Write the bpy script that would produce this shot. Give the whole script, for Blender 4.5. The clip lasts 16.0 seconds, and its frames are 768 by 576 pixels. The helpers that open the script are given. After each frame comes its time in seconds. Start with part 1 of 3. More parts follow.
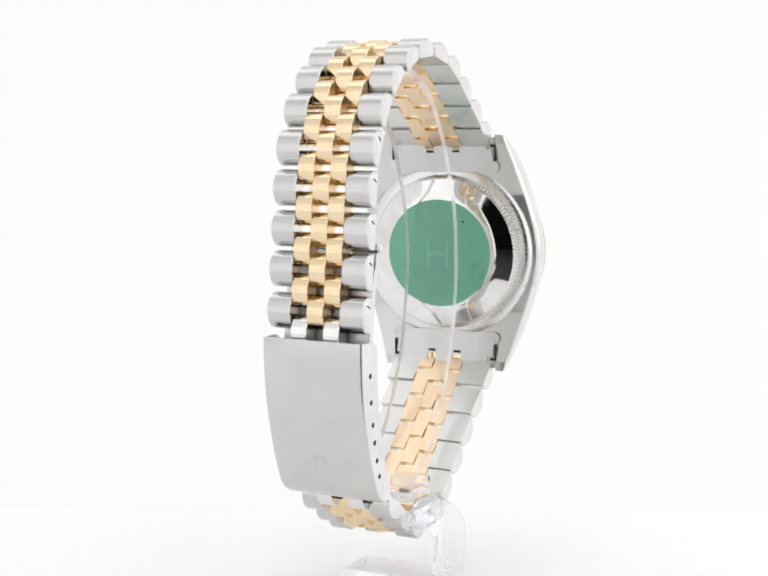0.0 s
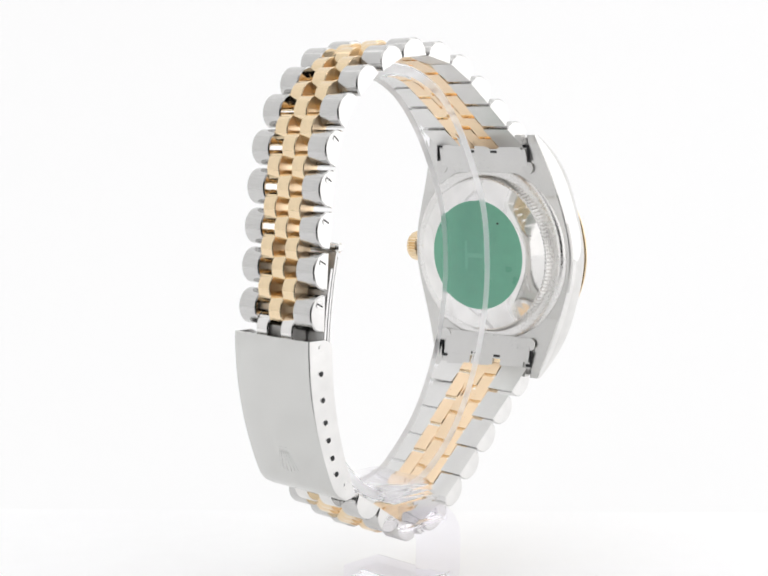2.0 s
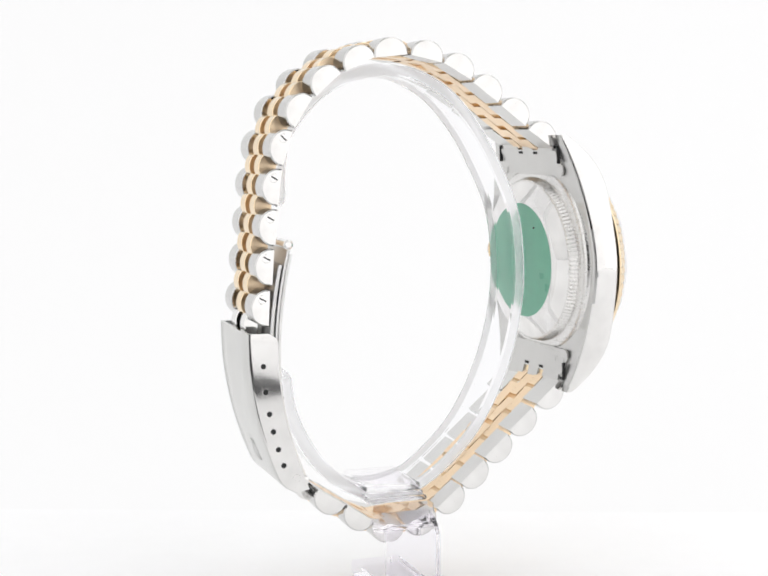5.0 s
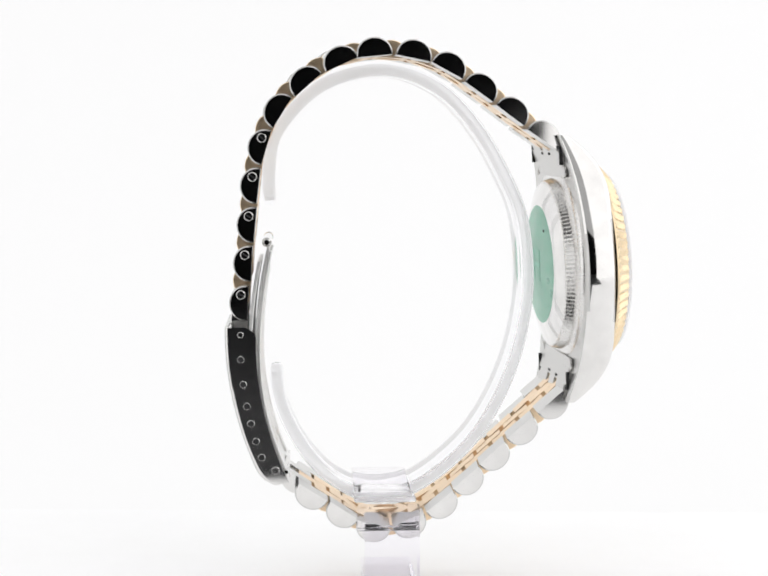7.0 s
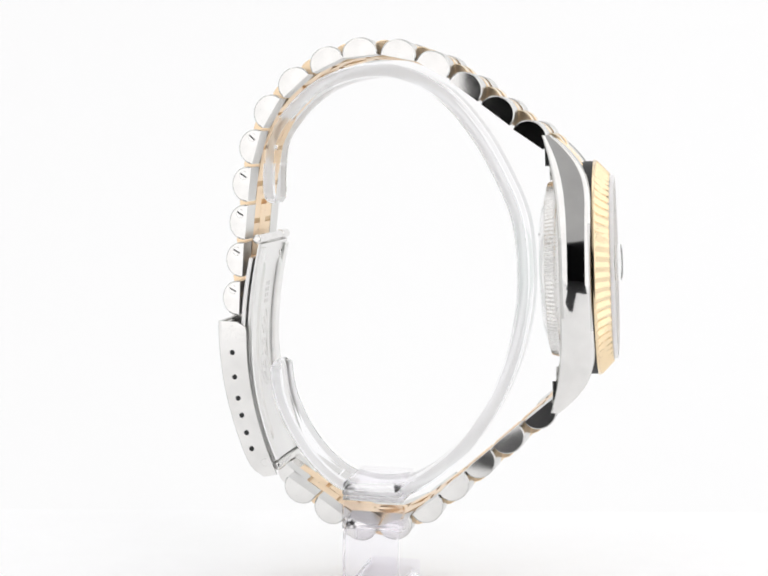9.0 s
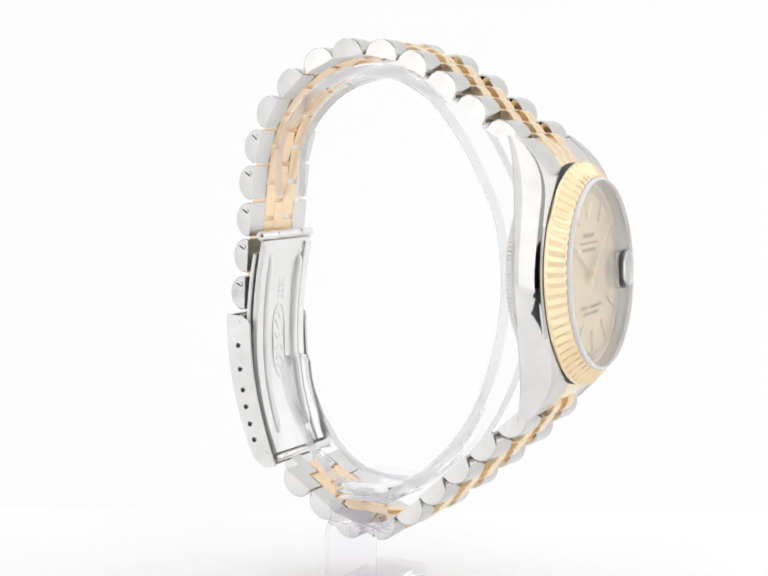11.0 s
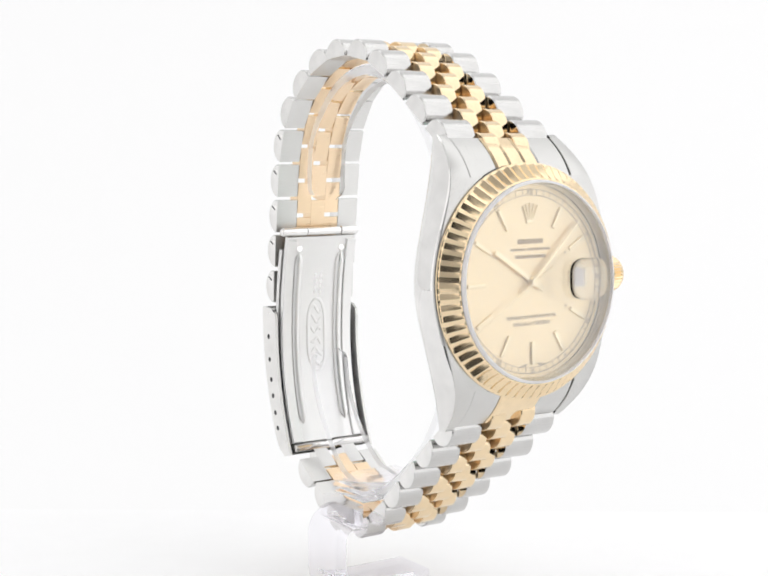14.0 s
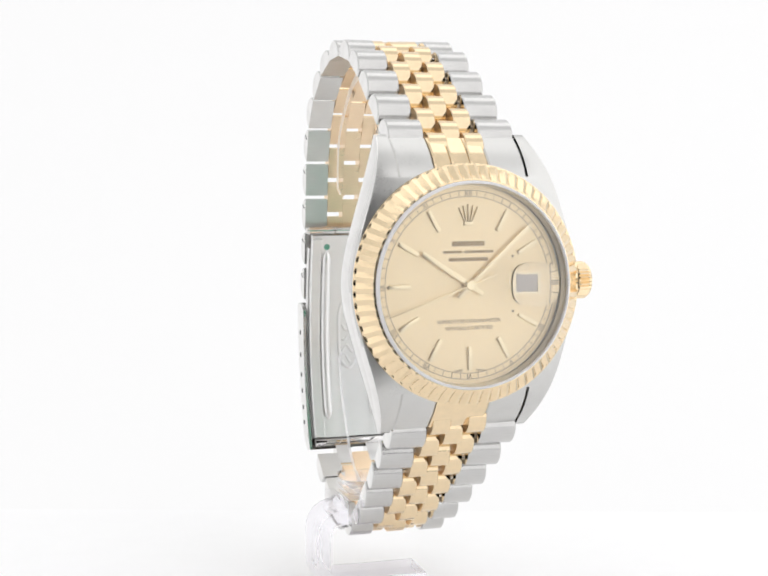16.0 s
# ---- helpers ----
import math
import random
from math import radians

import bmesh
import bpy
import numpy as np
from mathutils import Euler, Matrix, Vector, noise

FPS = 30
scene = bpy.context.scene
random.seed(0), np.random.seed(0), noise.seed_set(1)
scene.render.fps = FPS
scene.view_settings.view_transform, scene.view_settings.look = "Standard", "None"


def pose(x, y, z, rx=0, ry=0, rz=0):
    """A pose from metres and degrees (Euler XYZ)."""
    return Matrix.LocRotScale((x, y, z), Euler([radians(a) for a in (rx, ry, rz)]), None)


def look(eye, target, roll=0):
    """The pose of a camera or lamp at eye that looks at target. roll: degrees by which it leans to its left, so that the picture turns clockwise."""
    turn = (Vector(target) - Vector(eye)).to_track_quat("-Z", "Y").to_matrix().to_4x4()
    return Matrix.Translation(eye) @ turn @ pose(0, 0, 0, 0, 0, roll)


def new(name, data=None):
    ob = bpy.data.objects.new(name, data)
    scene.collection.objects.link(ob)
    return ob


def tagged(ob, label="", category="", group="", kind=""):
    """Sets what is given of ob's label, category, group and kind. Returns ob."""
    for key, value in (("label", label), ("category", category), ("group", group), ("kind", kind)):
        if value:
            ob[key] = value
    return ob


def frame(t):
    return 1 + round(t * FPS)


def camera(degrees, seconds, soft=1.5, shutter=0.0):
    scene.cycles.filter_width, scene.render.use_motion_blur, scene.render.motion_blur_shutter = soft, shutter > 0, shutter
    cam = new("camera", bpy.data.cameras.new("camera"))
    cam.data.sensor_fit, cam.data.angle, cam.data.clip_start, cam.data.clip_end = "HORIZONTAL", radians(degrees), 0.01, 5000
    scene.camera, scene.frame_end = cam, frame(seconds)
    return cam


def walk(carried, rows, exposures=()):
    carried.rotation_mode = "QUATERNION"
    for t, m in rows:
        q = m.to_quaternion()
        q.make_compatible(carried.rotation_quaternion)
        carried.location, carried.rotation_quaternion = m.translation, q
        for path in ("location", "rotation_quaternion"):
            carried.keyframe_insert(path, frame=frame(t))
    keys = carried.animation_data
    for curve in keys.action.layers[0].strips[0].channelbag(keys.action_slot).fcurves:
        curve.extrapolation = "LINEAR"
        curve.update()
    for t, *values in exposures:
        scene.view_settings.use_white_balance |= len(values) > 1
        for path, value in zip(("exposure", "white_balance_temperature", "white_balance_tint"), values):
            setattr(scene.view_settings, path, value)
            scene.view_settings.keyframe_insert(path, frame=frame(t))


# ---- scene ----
cam = camera(30.83, 16.0, soft=1.9)
EYE = look((-0.00028, -0.23253, 0.02708), (-0.00028, 0.0, 0.00087), 0.26)
walk(cam, [(0.0, EYE), (16.0, EYE)])
scene.view_settings.exposure = 0.0

MM = 0.001
FLOOR_Z = -0.050


def turn_at(t):
    """Turn of the turntable in degrees."""
    s = (t - 8.0) / 8.0
    return -5.18 - 68.73 * s


# ---------------------------------------------------------------- materials
def material(name, colour, rough=0.5, metal=0.0, grain=None, bump=0.0, vary=0.0, **extra):
    """grain: noise scale per axis, in cycles a metre."""
    m = bpy.data.materials.new(name)
    m.use_nodes = True
    nt = m.node_tree
    b = nt.nodes["Principled BSDF"]
    b.inputs["Base Color"].default_value = (*colour, 1)
    b.inputs["Roughness"].default_value = rough
    b.inputs["Metallic"].default_value = metal
    for key, value in extra.items():
        b.inputs[key.replace("_", " ")].default_value = value
    if grain:
        co = nt.nodes.new("ShaderNodeTexCoord")
        mp = nt.nodes.new("ShaderNodeMapping")
        mp.inputs["Scale"].default_value = grain
        nz = nt.nodes.new("ShaderNodeTexNoise")
        nz.inputs["Scale"].default_value = 1.0
        nz.inputs["Detail"].default_value = 4.0
        nt.links.new(co.outputs["Object"], mp.inputs["Vector"])
        nt.links.new(mp.outputs["Vector"], nz.inputs["Vector"])
        big = nt.nodes.new("ShaderNodeTexNoise")
        big.inputs["Scale"].default_value = 160.0
        big.inputs["Detail"].default_value = 2.0
        nt.links.new(co.outputs["Object"], big.inputs["Vector"])
        if bump:
            bp = nt.nodes.new("ShaderNodeBump")
            bp.inputs["Strength"].default_value = bump
            bp.inputs["Distance"].default_value = 0.00003
            nt.links.new(nz.outputs["Fac"], bp.inputs["Height"])
            nt.links.new(bp.outputs["Normal"], b.inputs["Normal"])
        if vary:
            add = nt.nodes.new("ShaderNodeMath")
            add.operation = "ADD"
            nt.links.new(nz.outputs["Fac"], add.inputs[0])
            nt.links.new(big.outputs["Fac"], add.inputs[1])
            mr = nt.nodes.new("ShaderNodeMapRange")
            mr.inputs["From Min"].default_value = 0.6
            mr.inputs["From Max"].default_value = 1.4
            mr.inputs["To Min"].default_value = rough * (1 - vary)
            mr.inputs["To Max"].default_value = rough * (1 + vary)
            nt.links.new(add.outputs[0], mr.inputs["Value"])
            nt.links.new(mr.outputs["Result"], b.inputs["Roughness"])
            hs = nt.nodes.new("ShaderNodeHueSaturation")
            hs.inputs["Color"].default_value = (*colour, 1)
            mv = nt.nodes.new("ShaderNodeMapRange")
            mv.inputs["From Min"].default_value = 0.6
            mv.inputs["From Max"].default_value = 1.4
            mv.inputs["To Min"].default_value = 1 - 0.25 * vary
            mv.inputs["To Max"].default_value = 1 + 0.25 * vary
            nt.links.new(add.outputs[0], mv.inputs["Value"])
            nt.links.new(mv.outputs["Result"], hs.inputs["Value"])
            nt.links.new(hs.outputs["Color"], b.inputs["Base Color"])
    return m


def glow(name, colour, strength, white=0.3):
    m = bpy.data.materials.new(name)
    m.use_nodes = True
    b = m.node_tree.nodes["Principled BSDF"]
    b.inputs["Base Color"].default_value = (white, white, white, 1)
    b.inputs["Specular IOR Level"].default_value = 0.0
    b.inputs["Roughness"].default_value = 0.9
    b.inputs["Emission Color"].default_value = (*colour, 1)
    b.inputs["Emission Strength"].default_value = strength
    return m


STEEL = material("polished_steel", (0.80, 0.79, 0.775), 0.06, 1.0, (300, 300, 300), 0.0, 0.3)
BRUSHED = material("brushed_steel", (0.61, 0.605, 0.595), 0.18, 1.0, (14000, 300, 14000), 0.13, 0.5)
CASE_BRUSHED = material("brushed_case_steel", (0.63, 0.625, 0.61), 0.33, 1.0, (12000, 12000, 500), 0.06, 0.25)
CLASP_STEEL = material("brushed_clasp_steel", (0.62, 0.62, 0.605), 0.21, 1.0, (14000, 14000, 300), 0.05, 0.3)
BLADE_STEEL = material("brushed_blade_steel", (0.86, 0.855, 0.845), 0.42, 1.0, (16000, 16000, 350), 0.05, 0.15)
BLASTED = material("blasted_inner_steel", (0.86, 0.855, 0.85), 0.62, 1.0, (6000, 6000, 6000), 0.15, 0.15)
SATIN = material("softly_polished_steel", (0.76, 0.75, 0.735), 0.26, 1.0, (3000, 3000, 3000), 0.04, 0.3)
INNER_STEEL = material("ground_inner_steel", (0.72, 0.715, 0.70), 0.36, 1.0, (14000, 300, 14000), 0.1, 0.3)
GOLD = material("polished_gold", (0.85, 0.68, 0.455), 0.10, 1.0, (700, 700, 700), 0.0, 0.3)
GOLD_BEZEL = material("bezel_gold", (0.86, 0.69, 0.46), 0.17, 1.0, (700, 700, 700), 0.0, 0.2)
GOLD_SATIN = material("satin_gold", (0.91, 0.71, 0.49), 0.32, 1.0, (14000, 500, 14000), 0.3, 0.25)
DIAL = material("champagne_dial", (0.99, 0.815, 0.53), 0.36, 0.68, (900, 900, 900), 0.0, 0.1)
INK = material("dial_print", (0.25, 0.17, 0.09), 0.6)
PALE_GOLD = material("applied_gold", (0.97, 0.84, 0.58), 0.28, 1.0)
# Near-black: shade painted into holes, slots and gaps; also the sticker's speck.
DARK = material("recess_shade_and_speck", (0.012, 0.012, 0.013), 0.6)
GREEN = material("green_sticker", (0.15, 0.44, 0.30), 0.35, 0.0, (500, 500, 500), 0.0, 0.3, Coat_Weight=0.4)
GREEN_PALE = material("green_sticker_print", (0.19, 0.50, 0.36), 0.35)
DATE_WHITE = material("date_white", (0.70, 0.64, 0.58), 0.5)
# Emission added to the sheet so the floor stays near white.
GLOW_SHEET = material("glowing_white_sheet", (0.80, 0.80, 0.805), 0.75, 0.0, (60, 60, 60), 0.05, 0.05, Emission_Color=(1, 1, 1, 1), Emission_Strength=0.165)
ROOM = material("dark_room", (0.02, 0.02, 0.022), 0.9, 0.0, (5, 5, 5), 0.0, 0.2)
ACRYLIC = material("clear_acrylic", (0.99, 0.99, 1.0), 0.02, 0.0, None, 0, 0, IOR=1.06, Transmission_Weight=1.0)
CRYSTAL_EDGE = material("bevelled_crystal_edge", (0.97, 0.965, 0.975), 0.35, 0.0, None, 0, 0, IOR=1.15, Transmission_Weight=0.3)
# Part-white edge faces paint in the bright glints along the ring.
FROST = material("whitened_acrylic_edge", (0.97, 0.97, 0.98), 0.3, 0.0, None, 0, 0, IOR=1.08, Transmission_Weight=0.6)
THIN_ACRYLIC = material("clear_acrylic_block", (0.995, 0.99, 1.0), 0.05, 0.0, None, 0, 0, IOR=1.03, Transmission_Weight=0.95)
FOOT_ACRYLIC = material("clear_acrylic_foot", (0.965, 0.955, 0.985), 0.04, 0.0, None, 0, 0, IOR=1.09, Transmission_Weight=1.0)
LENS = material("magnifier", (1.0, 1.0, 1.0), 0.0, 0.0, None, 0, 0, IOR=1.40, Transmission_Weight=1.0)


def clear_crystal():
    m = bpy.data.materials.new("sapphire_crystal")
    m.use_nodes = True
    nt = m.node_tree
    nt.nodes.clear()
    out, mix = nt.nodes.new("ShaderNodeOutputMaterial"), nt.nodes.new("ShaderNodeMixShader")
    tr, gl = nt.nodes.new("ShaderNodeBsdfTransparent"), nt.nodes.new("ShaderNodeBsdfGlossy")
    tr.inputs["Color"].default_value = (0.985, 0.985, 0.985, 1)
    gl.inputs["Roughness"].default_value = 0.02
    lw, ma = nt.nodes.new("ShaderNodeLayerWeight"), nt.nodes.new("ShaderNodeMath")
    lw.inputs["Blend"].default_value = 0.5
    ma.operation = "MULTIPLY_ADD"
    ma.inputs[1].default_value, ma.inputs[2].default_value = 0.30, 0.05
    nt.links.new(lw.outputs["Facing"], ma.inputs[0])
    nt.links.new(ma.outputs[0], mix.inputs[0])
    nt.links.new(tr.outputs[0], mix.inputs[1])
    nt.links.new(gl.outputs[0], mix.inputs[2])
    nt.links.new(mix.outputs[0], out.inputs["Surface"])
    return m


CRYSTAL = clear_crystal()
# Tent fabrics glow themselves in place of lamps, each side at its own strength.
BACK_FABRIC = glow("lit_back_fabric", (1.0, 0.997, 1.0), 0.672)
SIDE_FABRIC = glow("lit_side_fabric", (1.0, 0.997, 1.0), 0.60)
# Stronger glow added on the right to brighten the dial.
BOOSTED_RIGHT_FABRIC = glow("boosted_right_fabric", (1.0, 0.997, 1.0), 1.12)
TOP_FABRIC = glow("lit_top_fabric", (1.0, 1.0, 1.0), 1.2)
# Weaker copy of the ceiling glow, added for banded reflections in the metal.
TOP_FRONT_FABRIC = glow("weak_glow_top_fabric", (1.0, 1.0, 1.0), 0.54)
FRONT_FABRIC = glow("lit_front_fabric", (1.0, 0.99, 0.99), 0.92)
# Dim copy of the front fabric; the shade there is put into its glow.
DIM_FABRIC = glow("faint_glow_front_fabric", (1.0, 0.99, 0.99), 0.14, 0.3)
TABLE = material("black_table", (0.025, 0.025, 0.027), 0.6, 0.0, (40, 40, 40), 0.1, 0.2)


# ---------------------------------------------------------------- mesh helpers
def crease(bm, degrees=32):
    for f in bm.faces:
        f.smooth = True
    for e in bm.edges:
        if len(e.link_faces) == 2 and e.calc_face_angle(3.2) > radians(degrees):
            e.smooth = False


def to_mesh(name, bm, mats, scale=MM, degrees=32):
    bmesh.ops.recalc_face_normals(bm, faces=bm.faces)
    crease(bm, degrees)
    bmesh.ops.scale(bm, vec=(scale,) * 3, verts=bm.verts)
    me = bpy.data.meshes.new(name)
    bm.to_mesh(me)
    bm.free()
    for m in mats if isinstance(mats, (list, tuple)) else (mats,):
        me.materials.append(m)
    return me


def part(name, data, mats, parent, label="", at=None, degrees=32):
    """Links a bmesh in millimetres, or a mesh, as one object under its thing. at: its pose in metres."""
    me = data if isinstance(data, bpy.types.Mesh) else to_mesh(name, data, mats, MM, degrees)
    ob = new(name, me)
    ob.parent = parent
    if at is not None:
        ob.matrix_basis = at
    if label:
        tagged(ob, label)
    return ob


def mmpose(x, y, z, rx=0, ry=0, rz=0):
    return pose(x * MM, y * MM, z * MM, rx, ry, rz)


def loft(bm, rings, closed=True, caps=True, mat=0):
    """Skins a list of rings of points."""
    vs = [[bm.verts.new(p) for p in ring] for ring in rings]
    n = len(vs[0])
    out = []
    for a, b in zip(vs, vs[1:]):
        for i in range(n if closed else n - 1):
            j = (i + 1) % n
            f = bm.faces.new((a[i], a[j], b[j], b[i]))
            f.material_index = mat
            out.append(f)
    if caps and closed:
        for ring in (vs[0], vs[-1]):
            f = bm.faces.new(ring)
            f.material_index = mat
            out.append(f)
    return out


def box(bm, x0, x1, y0, y1, z0, z1, bevel=0.0, mat=0):
    r = bmesh.ops.create_cube(bm, size=1.0)
    bmesh.ops.scale(bm, vec=(x1 - x0, y1 - y0, z1 - z0), verts=r["verts"])
    bmesh.ops.translate(bm, vec=((x0 + x1) / 2, (y0 + y1) / 2, (z0 + z1) / 2), verts=r["verts"])
    fs = {f for v in r["verts"] for f in v.link_faces}
    for f in fs:
        f.material_index = mat
    if bevel:
        es = list({e for v in r["verts"] for e in v.link_edges})
        bmesh.ops.bevel(bm, geom=es, offset=bevel, segments=2, affect="EDGES", profile=0.5)
    return bm


def rod(bm, p, q, r, n=14, bevel=0.0):
    """A round bar from p to q with softened ends."""
    p, q = Vector(p), Vector(q)
    d = (q - p).normalized()
    a = d.orthogonal().normalized()
    b = d.cross(a)
    def ring(c, k):
        return [c + (a * math.cos(2 * math.pi * i / n) + b * math.sin(2 * math.pi * i / n)) * k for i in range(n)]
    if bevel:
        loft(bm, [ring(p, r - bevel), ring(p + d * bevel, r), ring(q - d * bevel, r), ring(q, r - bevel)])
    else:
        loft(bm, [ring(p, r), ring(q, r)])
    return bm


def lathe(bm, profile, n=96, mat=0, wobble=None):
    """Turns (radius, height) round the X axis."""
    rings = []
    for k, (r, h) in enumerate(profile):
        ring = []
        for i in range(n):
            a = 2 * math.pi * i / n
            rr, hh = (r, h) if wobble is None else wobble(k, i, r, h)
            ring.append((hh, rr * math.sin(a), rr * math.cos(a)))
        rings.append(ring)
    return loft(bm, rings, caps=True, mat=mat)


# ---------------------------------------------------------------- the light tent
def structure(name, bm, mat, label="", category=""):
    ob = new(name, to_mesh(name, bm, mat, 1.0))
    return tagged(ob, label, category, kind="structure")


def light_tent():
    x, y0, y1, z1 = 0.42, -0.252, 0.60, 0.60
    bm = bmesh.new()
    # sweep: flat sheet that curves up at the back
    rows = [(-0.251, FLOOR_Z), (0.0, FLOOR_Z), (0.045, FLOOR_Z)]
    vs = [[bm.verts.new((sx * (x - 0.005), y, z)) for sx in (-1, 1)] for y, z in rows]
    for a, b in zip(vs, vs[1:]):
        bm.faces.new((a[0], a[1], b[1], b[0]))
    structure("floor", bm, GLOW_SHEET, "white sheet under the watch, with a glow added to it", "floor")
    bm = bmesh.new()
    rows = [(0.045 + 0.18 * math.sin(a), FLOOR_Z + 0.18 - 0.18 * math.cos(a)) for a in [k * math.pi / 48 for k in range(25)]]
    rows += [(0.225, 0.25), (0.225, 0.45)]
    vs = [[bm.verts.new((sx * (x - 0.005), y, z)) for sx in (-1, 1)] for y, z in rows]
    for a, b in zip(vs, vs[1:]):
        bm.faces.new((a[0], a[1], b[1], b[0]))
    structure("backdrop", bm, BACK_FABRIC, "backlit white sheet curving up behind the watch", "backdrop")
    bm = bmesh.new()
    box(bm, -x, x, -0.40, 0.60, FLOOR_Z - 0.02, FLOOR_Z - 0.0006)
    structure("table", bm, TABLE, "black table top under the light tent", "table")
    # Unseen black shape, added and outlined to give dark reflections in the steel.
    bm = bmesh.new()
    outline = [(-0.072, -0.25), (0.10, -0.25), (0.10, -0.166), (0.008, -0.166), (0.008, -0.092), (-0.037, -0.092), (-0.042, -0.166), (-0.072, -0.166)]
    loft(bm, [[(px, py, FLOOR_Z + h) for px, py in outline] for h in (0.0004, 0.003)])
    structure("black_card", bm, TABLE, "unseen matt black shape added before the opening to darken reflections", "camera rail")
    def panel(name, a, b, label, fabric):
        p = bmesh.new()
        lo = [min(u, v) for u, v in zip(a, b)]
        hi = [max(u, v) for u, v in zip(a, b)]
        box(p, lo[0], hi[0], lo[1], hi[1], lo[2], hi[2])
        return structure(name, p, fabric, label, "light tent")
    zf = FLOOR_Z
    text = "unseen white fabric of the light tent, its glow set for each side"
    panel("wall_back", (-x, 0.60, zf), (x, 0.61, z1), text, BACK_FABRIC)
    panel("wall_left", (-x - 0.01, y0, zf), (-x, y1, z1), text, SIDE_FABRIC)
    panel("wall_right", (x, y0, zf), (x + 0.01, y1, z1), text, BOOSTED_RIGHT_FABRIC)
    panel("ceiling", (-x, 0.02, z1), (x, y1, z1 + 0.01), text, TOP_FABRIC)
    panel("ceiling", (-x, y0, z1), (x, 0.02, z1 + 0.01), "unseen front part of the tent ceiling, given a weaker glow", TOP_FRONT_FABRIC)
    # front fabric with an opening for the camera
    ox0, ox1, oz1 = -0.090, 0.092, 0.115
    panel("wall_front", (-x, y0, zf), (ox0, y0 - 0.003, z1), text, FRONT_FABRIC)
    panel("wall_front", (ox1, y0, zf), (x, y0 - 0.003, z1), text, FRONT_FABRIC)
    panel("wall_front", (ox0, y0, oz1), (ox1, y0 - 0.003, z1), "unseen front fabric above the camera opening, given only a faint glow", DIM_FABRIC)
    # unlit studio beyond the opening
    bm = bmesh.new()
    box(bm, -0.6, 0.6, -1.4, -0.262, -0.4, 0.9)
    face = [f for f in bm.faces if f.calc_center_median().y > -0.3]
    bmesh.ops.delete(bm, geom=face, context="FACES")
    structure("wall_studio", bm, ROOM, "unlit dark studio behind the camera", "wall")


light_tent()
world = bpy.data.worlds.new("studio")
world.use_nodes = True
world.node_tree.nodes["Background"].inputs["Color"].default_value = (0.01, 0.01, 0.01, 1)
scene.world = world

# ---------------------------------------------------------------- the watch
watch = tagged(new("wristwatch"), "two-tone steel and gold wristwatch with champagne dial on a clear stand", "watch")

# inner middle of each bracelet row: along the watch, height, slope
UPPER = [(-22.77, -0.59, 87.8), (-22.12, 5.82, 86.8), (-21.5, 12.0, 84.7), (-20.93, 18.26, 83.3), (-19.81, 24.3, 73.5), (-17.38, 29.88, 58.2), (-13.4, 34.28, 41.3), (-8.32, 37.55, 25.2),
         (-2.63, 38.95, 6.0), (3.47, 38.65, -11.0), (9.1, 36.74, -28.1), (14.24, 33.4, -35.0), (19.36, 29.67, -36.0), (24.54, 25.88, -33.4)]
LOWER = [(26.96, -17.22, -138.4), (22.48, -21.54, -137.9), (17.85, -25.83, -137.4), (13.3, -29.95, -138.1), (8.56, -33.93, -141), (3.4, -37.15, -155.8), (-2.3, -37.7, 164), (-7.2, -35.15, 146), (-12.3, -31.9, 148)]


def band_y(x):
    return -0.6 + 2.6 * max(0.0, (x + 17) / 41.5) ** 1.1


def band_yaw(x):
    return min(0.8, max(0.0, (x + 17) / 20 * 0.8))


def row_pose(x, z, a, extra=0.0):
    c, s = math.cos(radians(a)), math.sin(radians(a))
    m = Matrix(((c, 0, -s, 0), (0, 1, 0, 0), (s, 0, c, 0), (0, 0, 0, 1)))
    return mmpose(x, band_y(x), z, 0, 0, band_yaw(x) + extra) @ m


def d_bar(width, chord, height, bevel=0.22, n=14, power=0.95):
    """A bar of half-round section with a flat inner face; slot 1 is its ends, slot 2 the flat."""
    bm = bmesh.new()
    def ring(y, k):
        pts = []
        for i in range(n + 1):
            a = math.pi * i / n
            pts.append((-chord / 2 * k * math.cos(a), y, (0.35 + (height - 0.35) * k * math.sin(a) ** power) if 0 < i < n else 0.35))
        q = 1 - (1 - k) * 0.15
        pts += [(chord / 2 * q - 0.05, y, 0.0), (-chord / 2 * q + 0.05, y, 0.0)]
        return pts
    w = width / 2
    steps = [(0.0, 1 - bevel / chord * 1.6), (bevel * 0.7, 1.0)]
    fs = loft(bm, [ring(-w + y, k) for y, k in steps] + [ring(w - y, k) for y, k in reversed(steps)])
    bm.normal_update()
    for f in fs:
        c = f.calc_center_median()
        if abs(abs(c.y) - w) < 1e-4:
            f.material_index = 1
        elif abs(f.normal.z) > 0.9 and c.z < 0.01:
            f.material_index = 2
    return bm


def slotted_screw(parent, x, z, y):
    bm = bmesh.new()
    rod(bm, (x, y + 0.25, z), (x, y - 0.10, z), 0.76, 20, 0.12)
    screw = part("screw", bm, STEEL, parent, "slotted polished steel screw head")
    bm = bmesh.new()
    box(bm, -0.11, 0.11, -0.03, 0.03, -0.58, 0.58)
    bmesh.ops.rotate(bm, cent=(0, 0, 0), matrix=Matrix.Rotation(radians(25), 3, "Y"), verts=bm.verts)
    bmesh.ops.translate(bm, vec=(x, y - 0.105, z), verts=bm.verts)
    part("slot", bm, DARK, screw)


